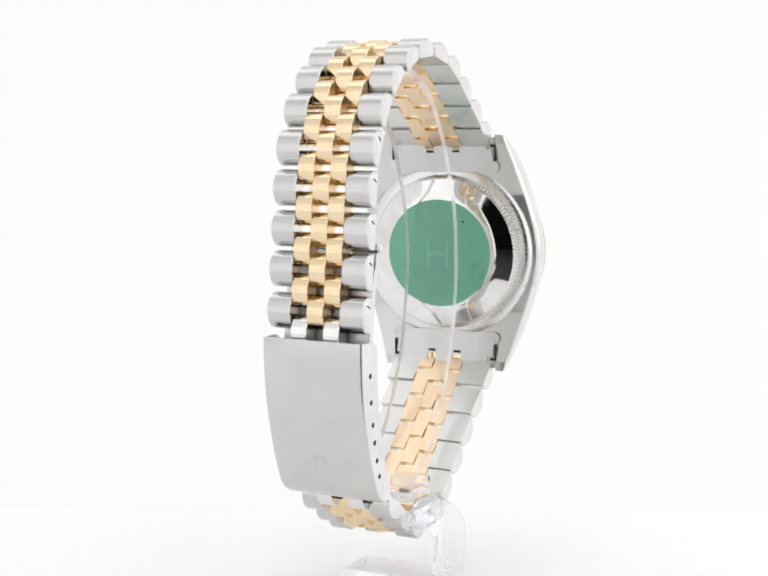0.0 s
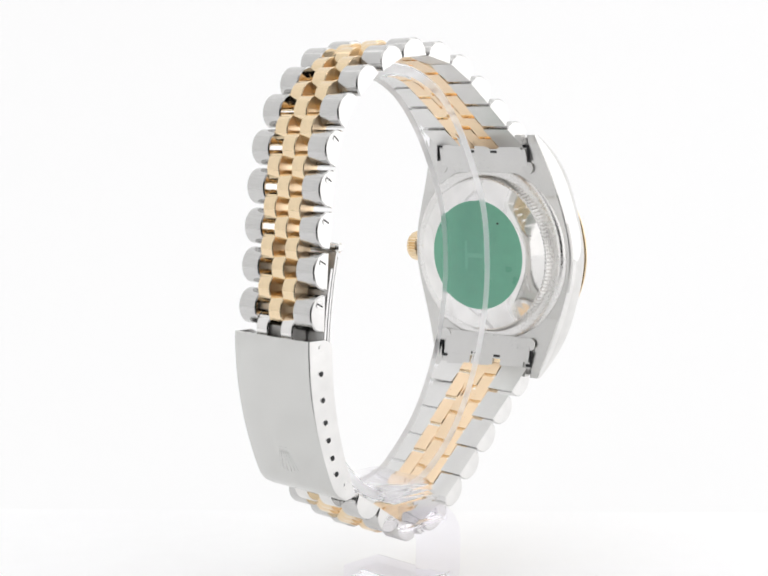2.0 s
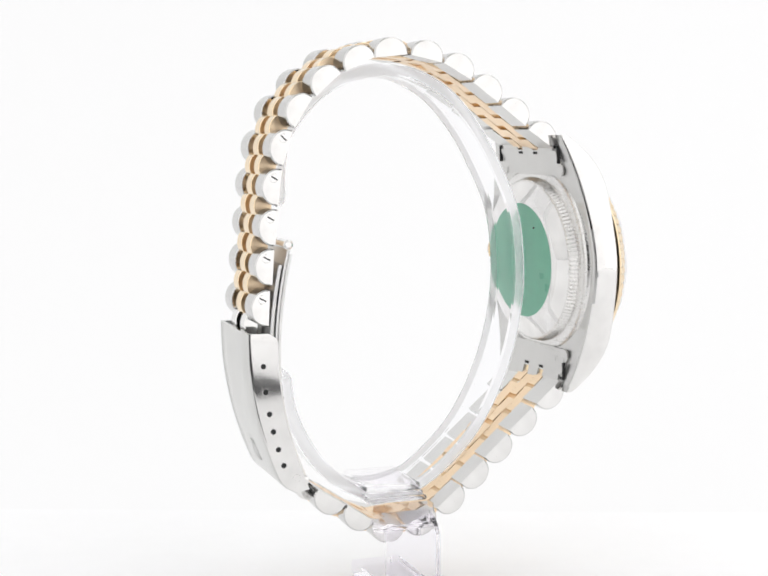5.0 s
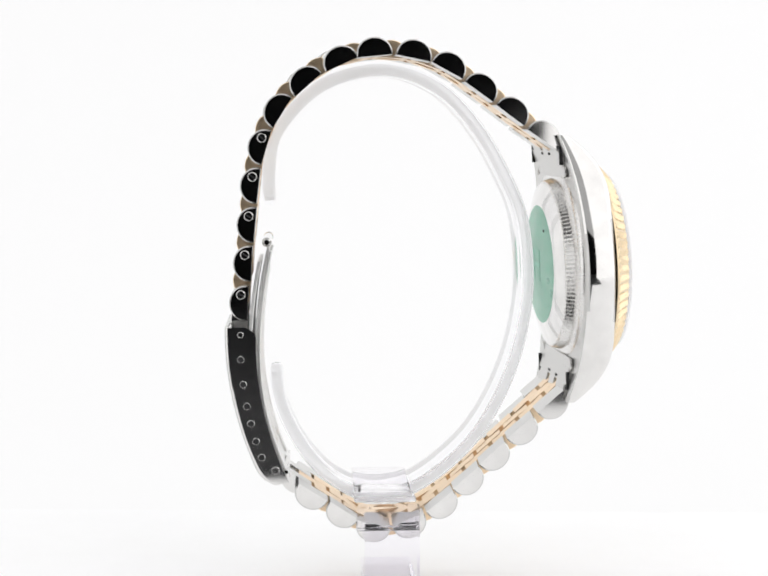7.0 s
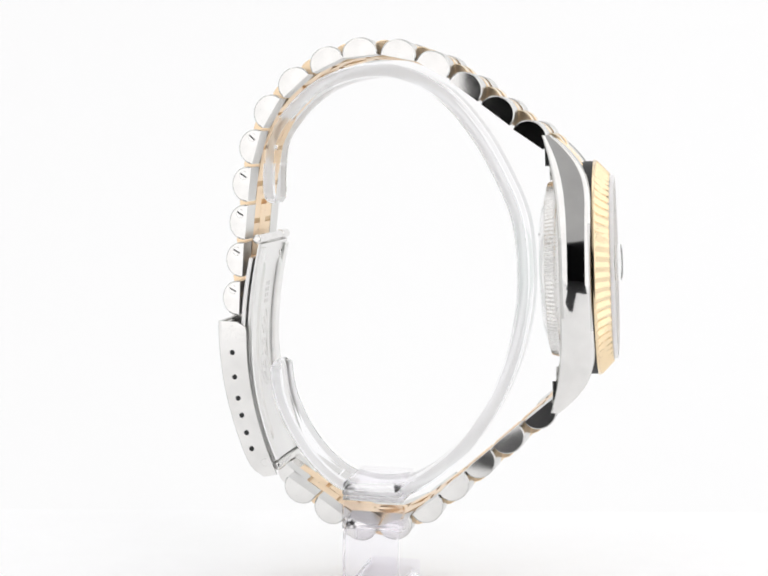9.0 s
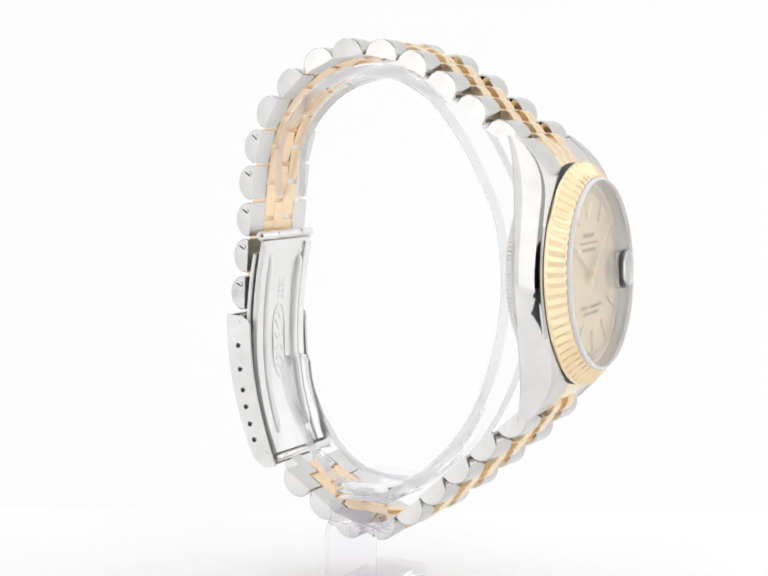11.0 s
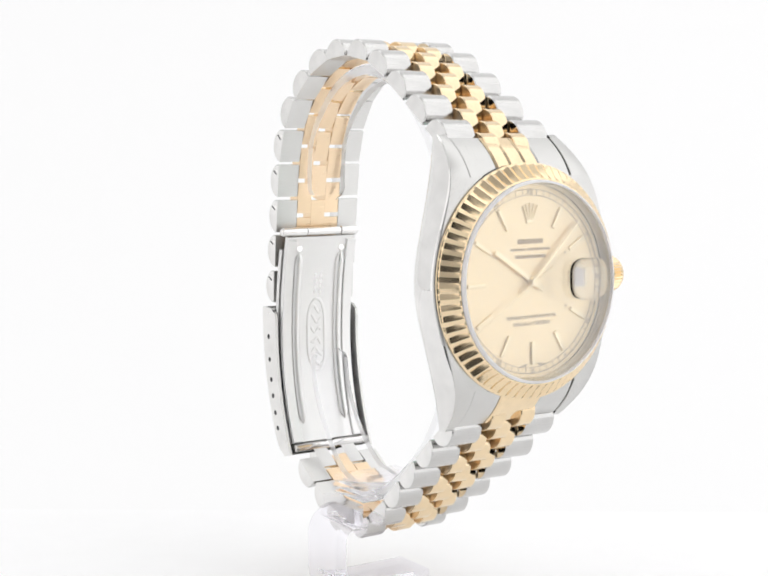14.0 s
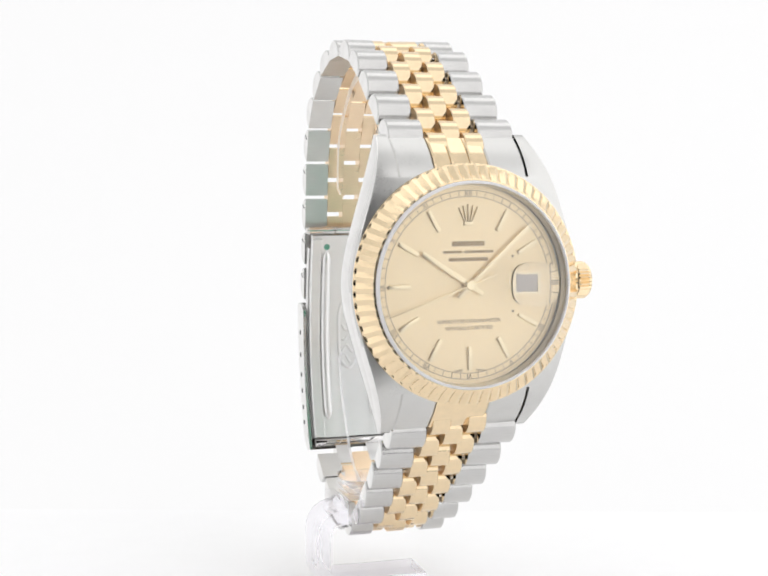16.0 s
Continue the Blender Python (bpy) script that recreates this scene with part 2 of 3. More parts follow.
def bracelet():
    rows = [(r, k, "u") for k, r in enumerate(UPPER)] + [(r, k, "l") for k, r in enumerate(LOWER)]
    meshes = {}
    def bar_mesh(kind, width, chord, height, mats):
        key = (kind, round(width, 2), round(chord, 2))
        if key not in meshes:
            meshes[key] = to_mesh(kind, d_bar(width, chord, height, n=22, power=1.05 if kind == "gold_link" else 0.95, bevel=0.14 if kind == "gold_link" else 0.26), mats)
        return meshes[key]
    def width_at(k, side):
        if side == "u":
            return 16.6 if k < 7 else 16.6 + 2.9 * (k - 6) / 7
        return 15.9 + 3.7 * max(0.0, (5.5 - k) / 5.5)
    gold3, steel3, plain3 = [GOLD, GOLD_SATIN, GOLD_SATIN], [BRUSHED, STEEL, INNER_STEEL], [STEEL, STEEL, INNER_STEEL]
    # the loose rows turn a little on their pins
    slack = {"u": (0, 0, 0, 0, 1, 2, 3, 4.5, 1, 1.2, 0, 0, 0, 0), "l": (-1, -4.5, -4.5, -3, 0, 0, 0, 0, 0)}
    for (x, z, a), k, side in rows:
        w = round(width_at(k, side), 1)
        outer, mid = (w - 8.55) / 2, 2.8
        m = row_pose(x, z, a, slack[side][k])
        for sgn in (-1, 1):
            link = part("steel_link", bar_mesh("steel_link", outer, 5.75, 2.98, steel3), None, watch, "", m @ mmpose(0, sgn * (w - outer) / 2, 0))
            if side == "u" and k < 5 and sgn < 0:
                slotted_screw(link, 1.35, 1.15, -outer / 2)
        part("gold_link", bar_mesh("gold_link", mid, 5.5, 2.85, gold3), None, watch, "", m)
        pins = bmesh.new()
        for px in (-1.5, 1.5):
            rod(pins, (px, -w * 0.48, 1.05), (px, w * 0.48, 1.05), 0.42, 10)
        part("pin", pins, STEEL, watch, "", m)
    # half-pitch links between the rows
    def between(p, q, w, mats, name):
        dx, dz = q[0] - p[0], q[1] - p[1]
        a = math.degrees(math.atan2(dz, dx))
        bend = ((q[2] - p[2] + 180) % 360 - 180)
        lift = 6.0 * radians(bend) / 8 * 0.5
        mx, mz = (p[0] + q[0]) / 2 + math.sin(radians(a)) * lift, (p[1] + q[1]) / 2 - math.cos(radians(a)) * lift
        m = row_pose(mx, mz, a)
        flank = 2.75
        for sgn in (-1, 1):
            part(name, bar_mesh(name, flank, 5.5, 2.85, mats), None, watch, "", m @ mmpose(0, sgn * (2.8 + flank) / 2 * 1.01, 0))
    def chain(rows, side):
        for k, (p, q) in enumerate(zip(rows, rows[1:])):
            between(p, q, round((width_at(k, side) + width_at(k + 1, side)) / 2, 1), gold3, "gold_link")
    chain(UPPER, "u")
    chain(LOWER, "l")
    between(UPPER[-1], (29.4, 22.3, -38), 19.6, gold3, "gold_link")
    between((31.3, -13.0, -138), LOWER[0], 19.6, gold3, "gold_link")
    between((-23.1, -7.0, 85), UPPER[0], 16.4, plain3, "steel_link")
    between(LOWER[-1], (-17.2, -28.6, 147), 15.6, plain3, "steel_link")


CLASP_Y, CLASP_W = -0.65, 8.65


def cover_x(w):
    return -26.5 + 0.0098 * (w - 5.5) ** 2


def inner_x(w):
    return -21.5 + 0.0098 * (w - 7) ** 2


def clasp():
    # folded sheet cover: a channel with rounded edges
    bm = bmesh.new()
    rings_o, rings_i = [], []
    steps = 30
    for k in range(steps + 1):
        w = 4.5 + (30.5 - 4.5) * k / steps
        depth = inner_x(w) - cover_x(w)
        if w < 6.2:
            depth -= 1.6 * (1 - math.sqrt(max(0.0, 1 - ((6.2 - w) / 1.7) ** 2)))
        push = 0.0
        if w > 27.7:
            push = 2.4 * (1 - math.sqrt(max(0.0, 1 - ((w - 27.7) / 2.9) ** 2)))
        depth -= push
        slope = math.atan(2 * 0.0094 * (w - 5.5))
        c, s = math.cos(slope), math.sin(slope)
        x0, z0 = cover_x(w) + push, -w
        for rings, t in ((rings_o, 0.0), (rings_i, 0.5)):
            ring = []
            h = CLASP_W - t
            path = [(depth, -h), (0.7 + t, -h), (0.45 + t, -h)]
            path += [(t + 0.45 * (1 - math.sin(a)), -h + 0.45 * (1 - math.cos(a))) for a in (0.5, 1.0)]
            path += [(t, -h + 0.45)]
            path += [(t, y * (h - 0.45)) for y in (-0.5, 0, 0.5)]
            path += [(d, -y) for d, y in reversed(path[:6])]
            for d, y in path:
                ring.append((x0 + d * c, CLASP_Y + y, z0 + d * s * 0.5))
            rings.append(ring)
    fs = loft(bm, rings_o, closed=False) + loft(bm, rings_i, closed=False)
    bmesh.ops.bridge_loops(bm, edges=[e for e in bm.edges if e.is_boundary])
    bmesh.ops.recalc_face_normals(bm, faces=bm.faces)
    for f in bm.faces:
        if abs(f.normal.y) > 0.9 and abs(f.calc_center_median().y - CLASP_Y) > CLASP_W - 0.1:
            f.material_index = 1
        elif abs(f.normal.y) > 0.9:
            f.material_index = 2
    cover = part("clasp_cover", bm, [CLASP_STEEL, STEEL, BLASTED], watch, "brushed steel folding clasp cover with side holes", degrees=40)
    # side holes and pins
    def hole_x(w):
        return -24.0 + 0.0095 * (w - 7) ** 2
    for sgn in (-1, 1):
        y = CLASP_Y + sgn * CLASP_W
        for w in (9.67, 13.78, 17.34, 20.2, 23.13, 25.79):
            bm = bmesh.new()
            x = hole_x(w)
            # Dark disc paints the shade of an open hole.
            rod(bm, (x, y - sgn * 0.3, -w), (x, y + sgn * 0.07, -w), 0.44, 16)
            part("pin_hole", bm, DARK, cover)
            bm = bmesh.new()
            rod(bm, (x, y - sgn * 0.3, -w), (x, y + sgn * 0.05, -w), 0.60, 16, 0.06)
            part("hole_rim", bm, STEEL, cover)
        for x, z, r in ((-23.95, -5.65, 0.5), (-18.4, -28.0, 0.66)):
            bm = bmesh.new()
            rod(bm, (x, y - sgn * 0.3, z), (x, y + sgn * 0.08, z), r, 16, 0.07)
            part("pin", bm, STEEL, cover)
    bm = bmesh.new()
    box(bm, cover_x(5.4) + 0.45, cover_x(5.4) + 1.0, CLASP_Y - CLASP_W + 0.6, CLASP_Y + CLASP_W - 0.6, -5.5, -4.8, 0.12)
    part("inner_lip", bm, STEEL, cover)
    # engraved emblem as a plain fan of strokes
    bm = bmesh.new()
    for k in range(5):
        a = (k - 2) * 0.17
        top, foot = Vector((0, a * 5.2, -26.7 + abs(k - 2) * 0.25)), Vector((0, a * 2.6, -23.1))
        for p, q in ((top, foot),):
            for sy in (-0.16, 0.16):
                pp = [Vector((cover_x(-v.z) - 0.015, CLASP_Y + 0.3 + v.y + (sy if v is foot else sy * 2.2), v.z)) for v in (p, q)]
                rod(bm, pp[0], pp[1], 0.028, 6)
    rod(bm, (cover_x(22.9) - 0.01, CLASP_Y - 0.8, -22.9), (cover_x(22.9) - 0.01, CLASP_Y + 1.4, -22.9), 0.035, 6)
    rod(bm, (cover_x(22.4) - 0.01, CLASP_Y - 0.7, -22.4), (cover_x(22.4) - 0.01, CLASP_Y + 1.3, -22.4), 0.03, 6)
    part("engraving", bm, material("engraved_line", (0.62, 0.62, 0.61), 0.35, 1.0), cover, "shallow engraved emblem")

    # folding blade
    def blade_x(z):
        return -21.2 + (0.0068 if z > -9 else 0.0115) * (z + 9) ** 2
    def strip(bm, z0, z1, y0, y1, off, thick, n=28, yfun=None):
        rings = []
        for k in range(n + 1):
            z = z0 + (z1 - z0) * k / n
            x = blade_x(z) + off
            g = 2 * (0.0068 if z > -9 else 0.0115) * (z + 9)
            l = math.hypot(1, g)
            nx, nz = 1 / l, -g / l
            b = min(thick * 0.35, 0.2)
            sec = [(0, y0), (0, y1), (thick - b, y1), (thick, y1 - b), (thick, y0 + b), (thick - b, y0)]
            rings.append([(x + nx * d, y, z + nz * d) for d, y in sec])
        loft(bm, rings)
    def ridge(bm, z0, z1, y, half, height, n=40):
        """A rounded bead with rounded ends, along the blade."""
        rings = []
        for k in range(n + 1):
            z = z0 + (z1 - z0) * k / n
            e = min(1.0, math.sqrt(max(0.02, min(k, n - k) / 2.0)))
            ring = [(blade_x(z) - 0.1, y - half * e, z), (blade_x(z) - 0.1, y + half * e, z)]
            ring += [(blade_x(z) + height * e * math.sin(a), y + half * e * math.cos(a), z) for a in [math.pi * j / 8 for j in range(9)]]
            rings.append(ring)
        loft(bm, rings)
    def tube(bm, pts, r):
        """A bead through points on the blade."""
        rings = []
        for k, (y, z) in enumerate(pts):
            p, q = pts[max(k - 1, 0)], pts[min(k + 1, len(pts) - 1)]
            d = Vector((0, q[0] - p[0], q[1] - p[1])).normalized()
            side = Vector((0, -d.z, d.y))
            o = Vector((blade_x(z), y, z))
            rings.append([o + side * r * math.cos(a) + Vector((1, 0, 0)) * r * 0.6 * math.sin(a) for a in [2 * math.pi * j / 8 for j in range(8)]])
        loft(bm, rings)
    bm = bmesh.new()
    c = -1.1
    strip(bm, 8.5, -28.2, c - 7.1, c + 7.1, -0.5, 0.5)
    blade = part("clasp_blade", bm, BLADE_STEEL, watch, "curved brushed steel folding blade with pressed grooves")
    bm = bmesh.new()
    strip(bm, 6.2, -28.5, c - 7.5, c + 7.5, -1.5, 0.6)
    part("lower_leaf", bm, BLADE_STEEL, blade)
    for sgn in (-1, 1):
        bm = bmesh.new()
        strip(bm, 7.8, -28.0, c + sgn * 6.15 - 0.95, c + sgn * 6.15 + 0.95, 0.01, 0.45)
        part("side_rail", bm, BLADE_STEEL, blade)
        bm = bmesh.new()
        ridge(bm, 5.6, -25.0, c + sgn * 4.3, 0.85, 0.75)
        part("pressed_rib", bm, BLADE_STEEL, blade)
        # Polished disc stands in for a hole with white light showing through.
        bm = bmesh.new()
        rod(bm, (blade_x(6.3) - 0.2, c + sgn * 4.3, 6.3), (blade_x(6.3) + 0.12, c + sgn * 4.3, 6.3), 0.62, 16, 0.06)
        part("rib_hole", bm, STEEL, blade)
    # raised oval emblem round a stack of flowing strokes
    bm = bmesh.new()
    oval = []
    for k in range(41):
        a = 2 * math.pi * k / 40
        oval.append((1.75 * math.cos(a), -9.5 + 4.3 * math.sin(a) + (2.2 if math.sin(a) > 0 else -2.2)))
    tube(bm, [(c + y, z) for y, z in oval], 0.3)
    part("raised_mark", bm, BLADE_STEEL, blade, "raised oval emblem in bare steel")
    for k in range(6):
        z = -4.6 - k * 1.9
        bm = bmesh.new()
        tube(bm, [(c - 1.0 + 2.0 * j / 10, z + 0.55 * math.sin(j * 0.63 + k * 1.3) - 0.06 * j) for j in range(11)], 0.26)
        part("raised_bar", bm, BLADE_STEEL, blade)
    bm = bmesh.new()
    for k, y in enumerate((-0.5, 0.6)):
        for j in range(4):
            z = 1.6 - j * 1.0
            strip(bm, z, z - 0.7, c + y - 0.25, c + y + 0.25, 0.0, 0.07, 2)
    part("stamped_bars", bm, STEEL, blade)
    for y0, y1, r in ((-8.85, -4.0, 0.78), (-3.9, 3.0, 0.72), (3.1, 6.5, 0.78)):
        bm = bmesh.new()
        rod(bm, (-19.65, y0, 9.3), (-19.65, y1, 9.3), r, 18, 0.12)
        part("hinge_knuckle", bm, STEEL, blade)
    for y in (-8.95, 6.6):
        bm = bmesh.new()
        rod(bm, (-19.65, y - 0.2, 9.3), (-19.65, y + 0.2, 9.3), 0.6, 14, 0.15)
        part("hinge_cap", bm, STEEL, blade)
    bm = bmesh.new()
    box(bm, -17.4, -16.1, CLASP_Y - 7.6, CLASP_Y + 7.6, -29.5, -28.2, 0.25)
    part("end_bar", bm, STEEL, blade)


# case frame: X out of the dial, Y to three, Z to twelve
CASE = mmpose(36.5, 2.3, 5.2) @ pose(0, 0, 0, 0, -2.9, 3.2)


def case_width(z):
    """Nearly straight flanks from the lugs that meet in a soft curve at three and nine."""
    return 17.9 - 6.2 * (math.hypot(z, 6.0) - 6.0) / 16.61


def case_front(z):
    z = abs(z)
    return -1.75 if z < 11 else -1.75 - 5.9 * ((z - 11) / 10.8) ** 2.4


def case_back(z):
    z = abs(z)
    return -6.7 - 2.3 * (z / 21.8) ** 3.2


def case_section(z, y0, sgn):
    """Half section at height z, from y0 out to the polished flank."""
    w, f, b = case_width(z), case_front(z), case_back(z)
    t = max(0.6, f - b)
    k = 0.12 + (w - 10.1) / 12.5
    rim = [(0.0, 1.0), (0.04, 0.55), (0.12, 0.2), (0.28, 0.03), (0.48, 0.0), (0.66, 0.05), (0.80, 0.2), (0.91, 0.45), (0.98, 0.8), (1.0, 1.15)]
    pts = [(b, y0)] + [(b + u * t, w - v * k) for u, v in rim] + [(f, y0)]
    return [(x, sgn * y, z) for x, y in pts]


def brush_flats(bm):
    bmesh.ops.recalc_face_normals(bm, faces=bm.faces)
    for f in bm.faces:
        if f.normal.x > 0.5 or f.normal.x < -0.5:
            f.material_index = 1


def case():
    bm = bmesh.new()
    for sgn in (-1, 1):
        for top in (-1, 1):
            lug = bmesh.new()
            zs = [top * (15.5 + (21.8 - 15.5) * k / 14) for k in range(15)]
            loft(lug, [case_section(z, 10.1, sgn) for z in zs])
            brush_flats(lug)
            part("lug", lug, [STEEL, CASE_BRUSHED], watch, "", CASE, 40)
    zs = [-15.5 + 31.0 * k / 30 for k in range(31)]
    loft(bm, [case_section(z, 0.0, -1)[1:-1] + case_section(z, 0.0, 1)[1:-1][::-1] for z in zs])
    brush_flats(bm)
    return part("case", bm, [STEEL, CASE_BRUSHED], watch, "steel case with polished flanks and brushed lugs", CASE, 40)


def end_link(top):
    """The piece between the lugs, steel with a gold middle."""
    def section(z, y0, y1, lift):
        f, b = case_front(z) + lift, case_back(z) - 0.1
        return [(b, y0, top * z), (b, y1, top * z), (f - 0.25, y1, top * z), (f, y1 - 0.25, top * z), (f, y0 + 0.25, top * z), (f - 0.25, y0, top * z)]
    zs = [15.45 + (21.3 - 15.45) * k / 10 for k in range(11)]
    root = None
    for y0, y1 in ((-9.95, -4.25), (4.25, 9.95)):
        bm = bmesh.new()
        loft(bm, [section(z, y0, y1, -0.15) for z in zs])
        ob = part("end_link", bm, CASE_BRUSHED, watch, "brushed steel end link between the lugs", CASE)
        root = root or ob
    cuts = [(-4.2, -1.5), (-1.45, 1.45), (1.5, 4.2)] if top > 0 else [(-4.2, 4.2)]
    for y0, y1 in cuts:
        bm = bmesh.new()
        loft(bm, [section(z, y0, y1, 0.0) for z in zs])
        part("end_link", bm, GOLD, watch, "polished gold middle of the end link", CASE)
    # plate under the case, slotted towards the bracelet
    def plate(z, y0, y1):
        b = case_back(z) - 0.12
        return [(b, y0, top * z), (b, y1, top * z), (b - 0.3, y1 - 0.08, top * z), (b - 0.3, y0 + 0.08, top * z)]
    bm = bmesh.new()
    loft(bm, [plate(z, -9.6, 9.6) for z in (14.9, 16.0, 17.5, 19.2)])
    for y0, y1 in ((-8.6, -3.3), (-1.7, 1.7), (3.3, 8.6)):
        loft(bm, [plate(z, y0, y1) for z in (19.21, 20.2, 21.2)])
    b = case_back(16.2) - 0.12
    for sgn in (-1, 1):
        rod(bm, (b - 0.3, sgn * 9.5, top * 15.9), (b, sgn * 9.5, top * 15.9), 1.15, 20)
    part("end_link_tab", bm, CASE_BRUSHED, watch, "", CASE)
    b = case_back(20.2) - 0.12
    # Near-black blocks paint the shade in the lug gaps and tab slots.
    for sgn in (-1, 1):
        bm = bmesh.new()
        for y0, y1, z0, z1 in ((9.0, 10.1, 19.5, 20.0), (9.88, 10.1, 17.0, 19.5)):
            ends = sorted((sgn * y0, sgn * y1)) + sorted((top * z0, top * z1))
            box(bm, b - 0.06, b + 0.5, ends[0], ends[1], ends[2], ends[3])
        part("lug_gap_shade", bm, DARK, watch, "", CASE)
        bm = bmesh.new()
        ends = sorted((sgn * 1.8, sgn * 3.2)) + sorted((top * 18.5, top * 19.15))
        b2 = case_back(18.8) - 0.12
        box(bm, b2 - 0.34, b2, ends[0], ends[1], ends[2], ends[3])
        part("slot", bm, DARK, watch, "", CASE)


def bezel():
    n = 264
    prof = [(14.9, 0.3), (14.93, 0.93), (14.98, 0.96), (15.22, 0.96), (16.28, 0.0), (17.3, -1.0), (17.42, -1.22), (17.5, -1.3), (17.5, -1.58), (15.2, -1.6)]
    def wob(k, i, r, h):
        if k in (6,):
            return r + 0.1 * (-abs((i % 4) - 2) / 2), h
        if k in (3, 4, 5):
            crest = 1 - abs((i % 4) - 2) / 2
            d = (0.26, 0.44, 0.30)[k - 3] * (crest - 1)
            return r + d * (0.0, 0.76, 0.6)[k - 3], h + d * 0.65
        return r, h
    bm = bmesh.new()
    rings = []
    for k, (r, h) in enumerate(prof + [prof[0]]):
        rings.append([(wob(k % len(prof), i, r, h)[1], wob(k % len(prof), i, r, h)[0] * math.sin(2 * math.pi * i / n), wob(k % len(prof), i, r, h)[0] * math.cos(2 * math.pi * i / n)) for i in range(n)])
    loft(bm, rings, caps=False)
    bmesh.ops.remove_doubles(bm, verts=bm.verts, dist=1e-4)
    part("bezel", bm, GOLD_BEZEL, watch, "polished gold fluted bezel", CASE, 14)
    bm = bmesh.new()
    n = 96
    rings = [[(h, r * math.sin(2 * math.pi * i / n), r * math.cos(2 * math.pi * i / n)) for i in range(n)] for r, h in ((14.3, -0.8), (14.62, 0.97), (14.95, 0.97), (14.95, -0.8), (14.3, -0.8))]
    loft(bm, rings, caps=False)
    bmesh.ops.remove_doubles(bm, verts=bm.verts, dist=1e-4)
    part("inner_ring", bm, BRUSHED, watch, "polished steel ring between dial and crystal", CASE)


def bezel_gap_shade():
    """Dark strips painting the shade under the bezel, in view above the end links."""
    for mid in (0, 180):
        bm = bmesh.new()
        rings = []
        for k in range(31):
            a = radians(mid - 52 + 104 * k / 30)
            rings.append([(h, q * math.sin(a), q * math.cos(a)) for q, h in ((16.4, -1.5), (17.32, -1.5), (17.32, -3.2), (16.4, -3.2))])
        loft(bm, rings)
        part("bezel_gap_shade", bm, DARK, watch, "dark strip painting the shade in the gap under the bezel", CASE)


def case_back_cover():
    bm = bmesh.new()
    lathe(bm, [(16.7, -6.4), (16.6, -6.9), (16.3, -7.3), (15.9, -7.5), (15.4, -7.62), (14.2, -7.7)])
    ring = part("case_back", bm, SATIN, watch, "polished steel screw-down case back with coin edge", CASE)
    bm = bmesh.new()
    def wob(k, i, r, h):
        return (r - (0.2 if i % 2 else 0.0), h) if k in (1, 2) else (r, h)
    lathe(bm, [(14.5, -7.4), (14.5, -7.7), (14.1, -9.0), (13.7, -9.15)], 260, wobble=wob)
    part("coin_edge", bm, SATIN, ring, "", None, 12)
    bm = bmesh.new()
    lathe(bm, [(13.8, -8.9), (13.7, -9.17), (12.6, -9.5), (11.4, -9.86), (10.5, -10.1), (9.9, -10.12)])
    part("dome", bm, STEEL, ring, "mirror-polished sloping dome")
    bm = bmesh.new()
    lathe(bm, [(10.02, -10.04), (10.0, -10.15), (8.6, -10.3), (7.0, -10.44), (5.0, -10.55), (3.0, -10.61), (0.4, -10.64)], 72)
    st = part("sticker", bm, GREEN, ring, "round green protective sticker", mmpose(0, 0.4, 0))
    bm = bmesh.new()
    for y0, y1, z0, z1 in ((-2.2, -1.6, -2.6, 2.6), (1.6, 2.2, -2.6, 2.6), (-1.6, 1.6, -0.4, 0.4)):
        box(bm, -10.66, -10.40, y0, y1, z0, z1)
    part("sticker_print", bm, GREEN_PALE, st)
    bm = bmesh.new()
    rod(bm, (-10.5, -4.9, 6.0), (-10.3, -4.9, 6.0), 0.2, 10)
    part("speck", bm, DARK, st)


def crown():
    bm = bmesh.new()
    n = 56
    prof = [(1.8, 16.8), (1.8, 17.7), (2.5, 17.8), (2.8, 18.0), (2.8, 19.6), (2.5, 20.0), (1.5, 20.2)]
    rings = []
    for k, (r, y) in enumerate(prof):
        ring = []
        for i in range(n):
            rr = r - (0.3 if (i % 2 and k in (3, 4)) else 0.0)
            a = 2 * math.pi * i / n
            ring.append((-4.0 + rr * math.cos(a), y, rr * math.sin(a)))
        rings.append(ring)
    loft(bm, rings)
    part("crown", bm, GOLD, watch, "fluted gold winding crown", CASE, 20)


def text_mesh(body, size, thick=0.015):
    cu = bpy.data.curves.new("lettering", "FONT")
    cu.body, cu.size, cu.extrude = body, size * MM, thick * MM
    cu.align_x, cu.align_y = "CENTER", "CENTER"
    cu.resolution_u = 3
    ob = bpy.data.objects.new("lettering", cu)
    me = bpy.data.meshes.new_from_object(ob)
    bpy.data.objects.remove(ob)
    me.materials.clear()
    me.materials.append(INK)
    return me


TEXT = Matrix(((0, 0, 1, 0), (1, 0, 0, 0), (0, 1, 0, 0), (0, 0, 0, 1)))


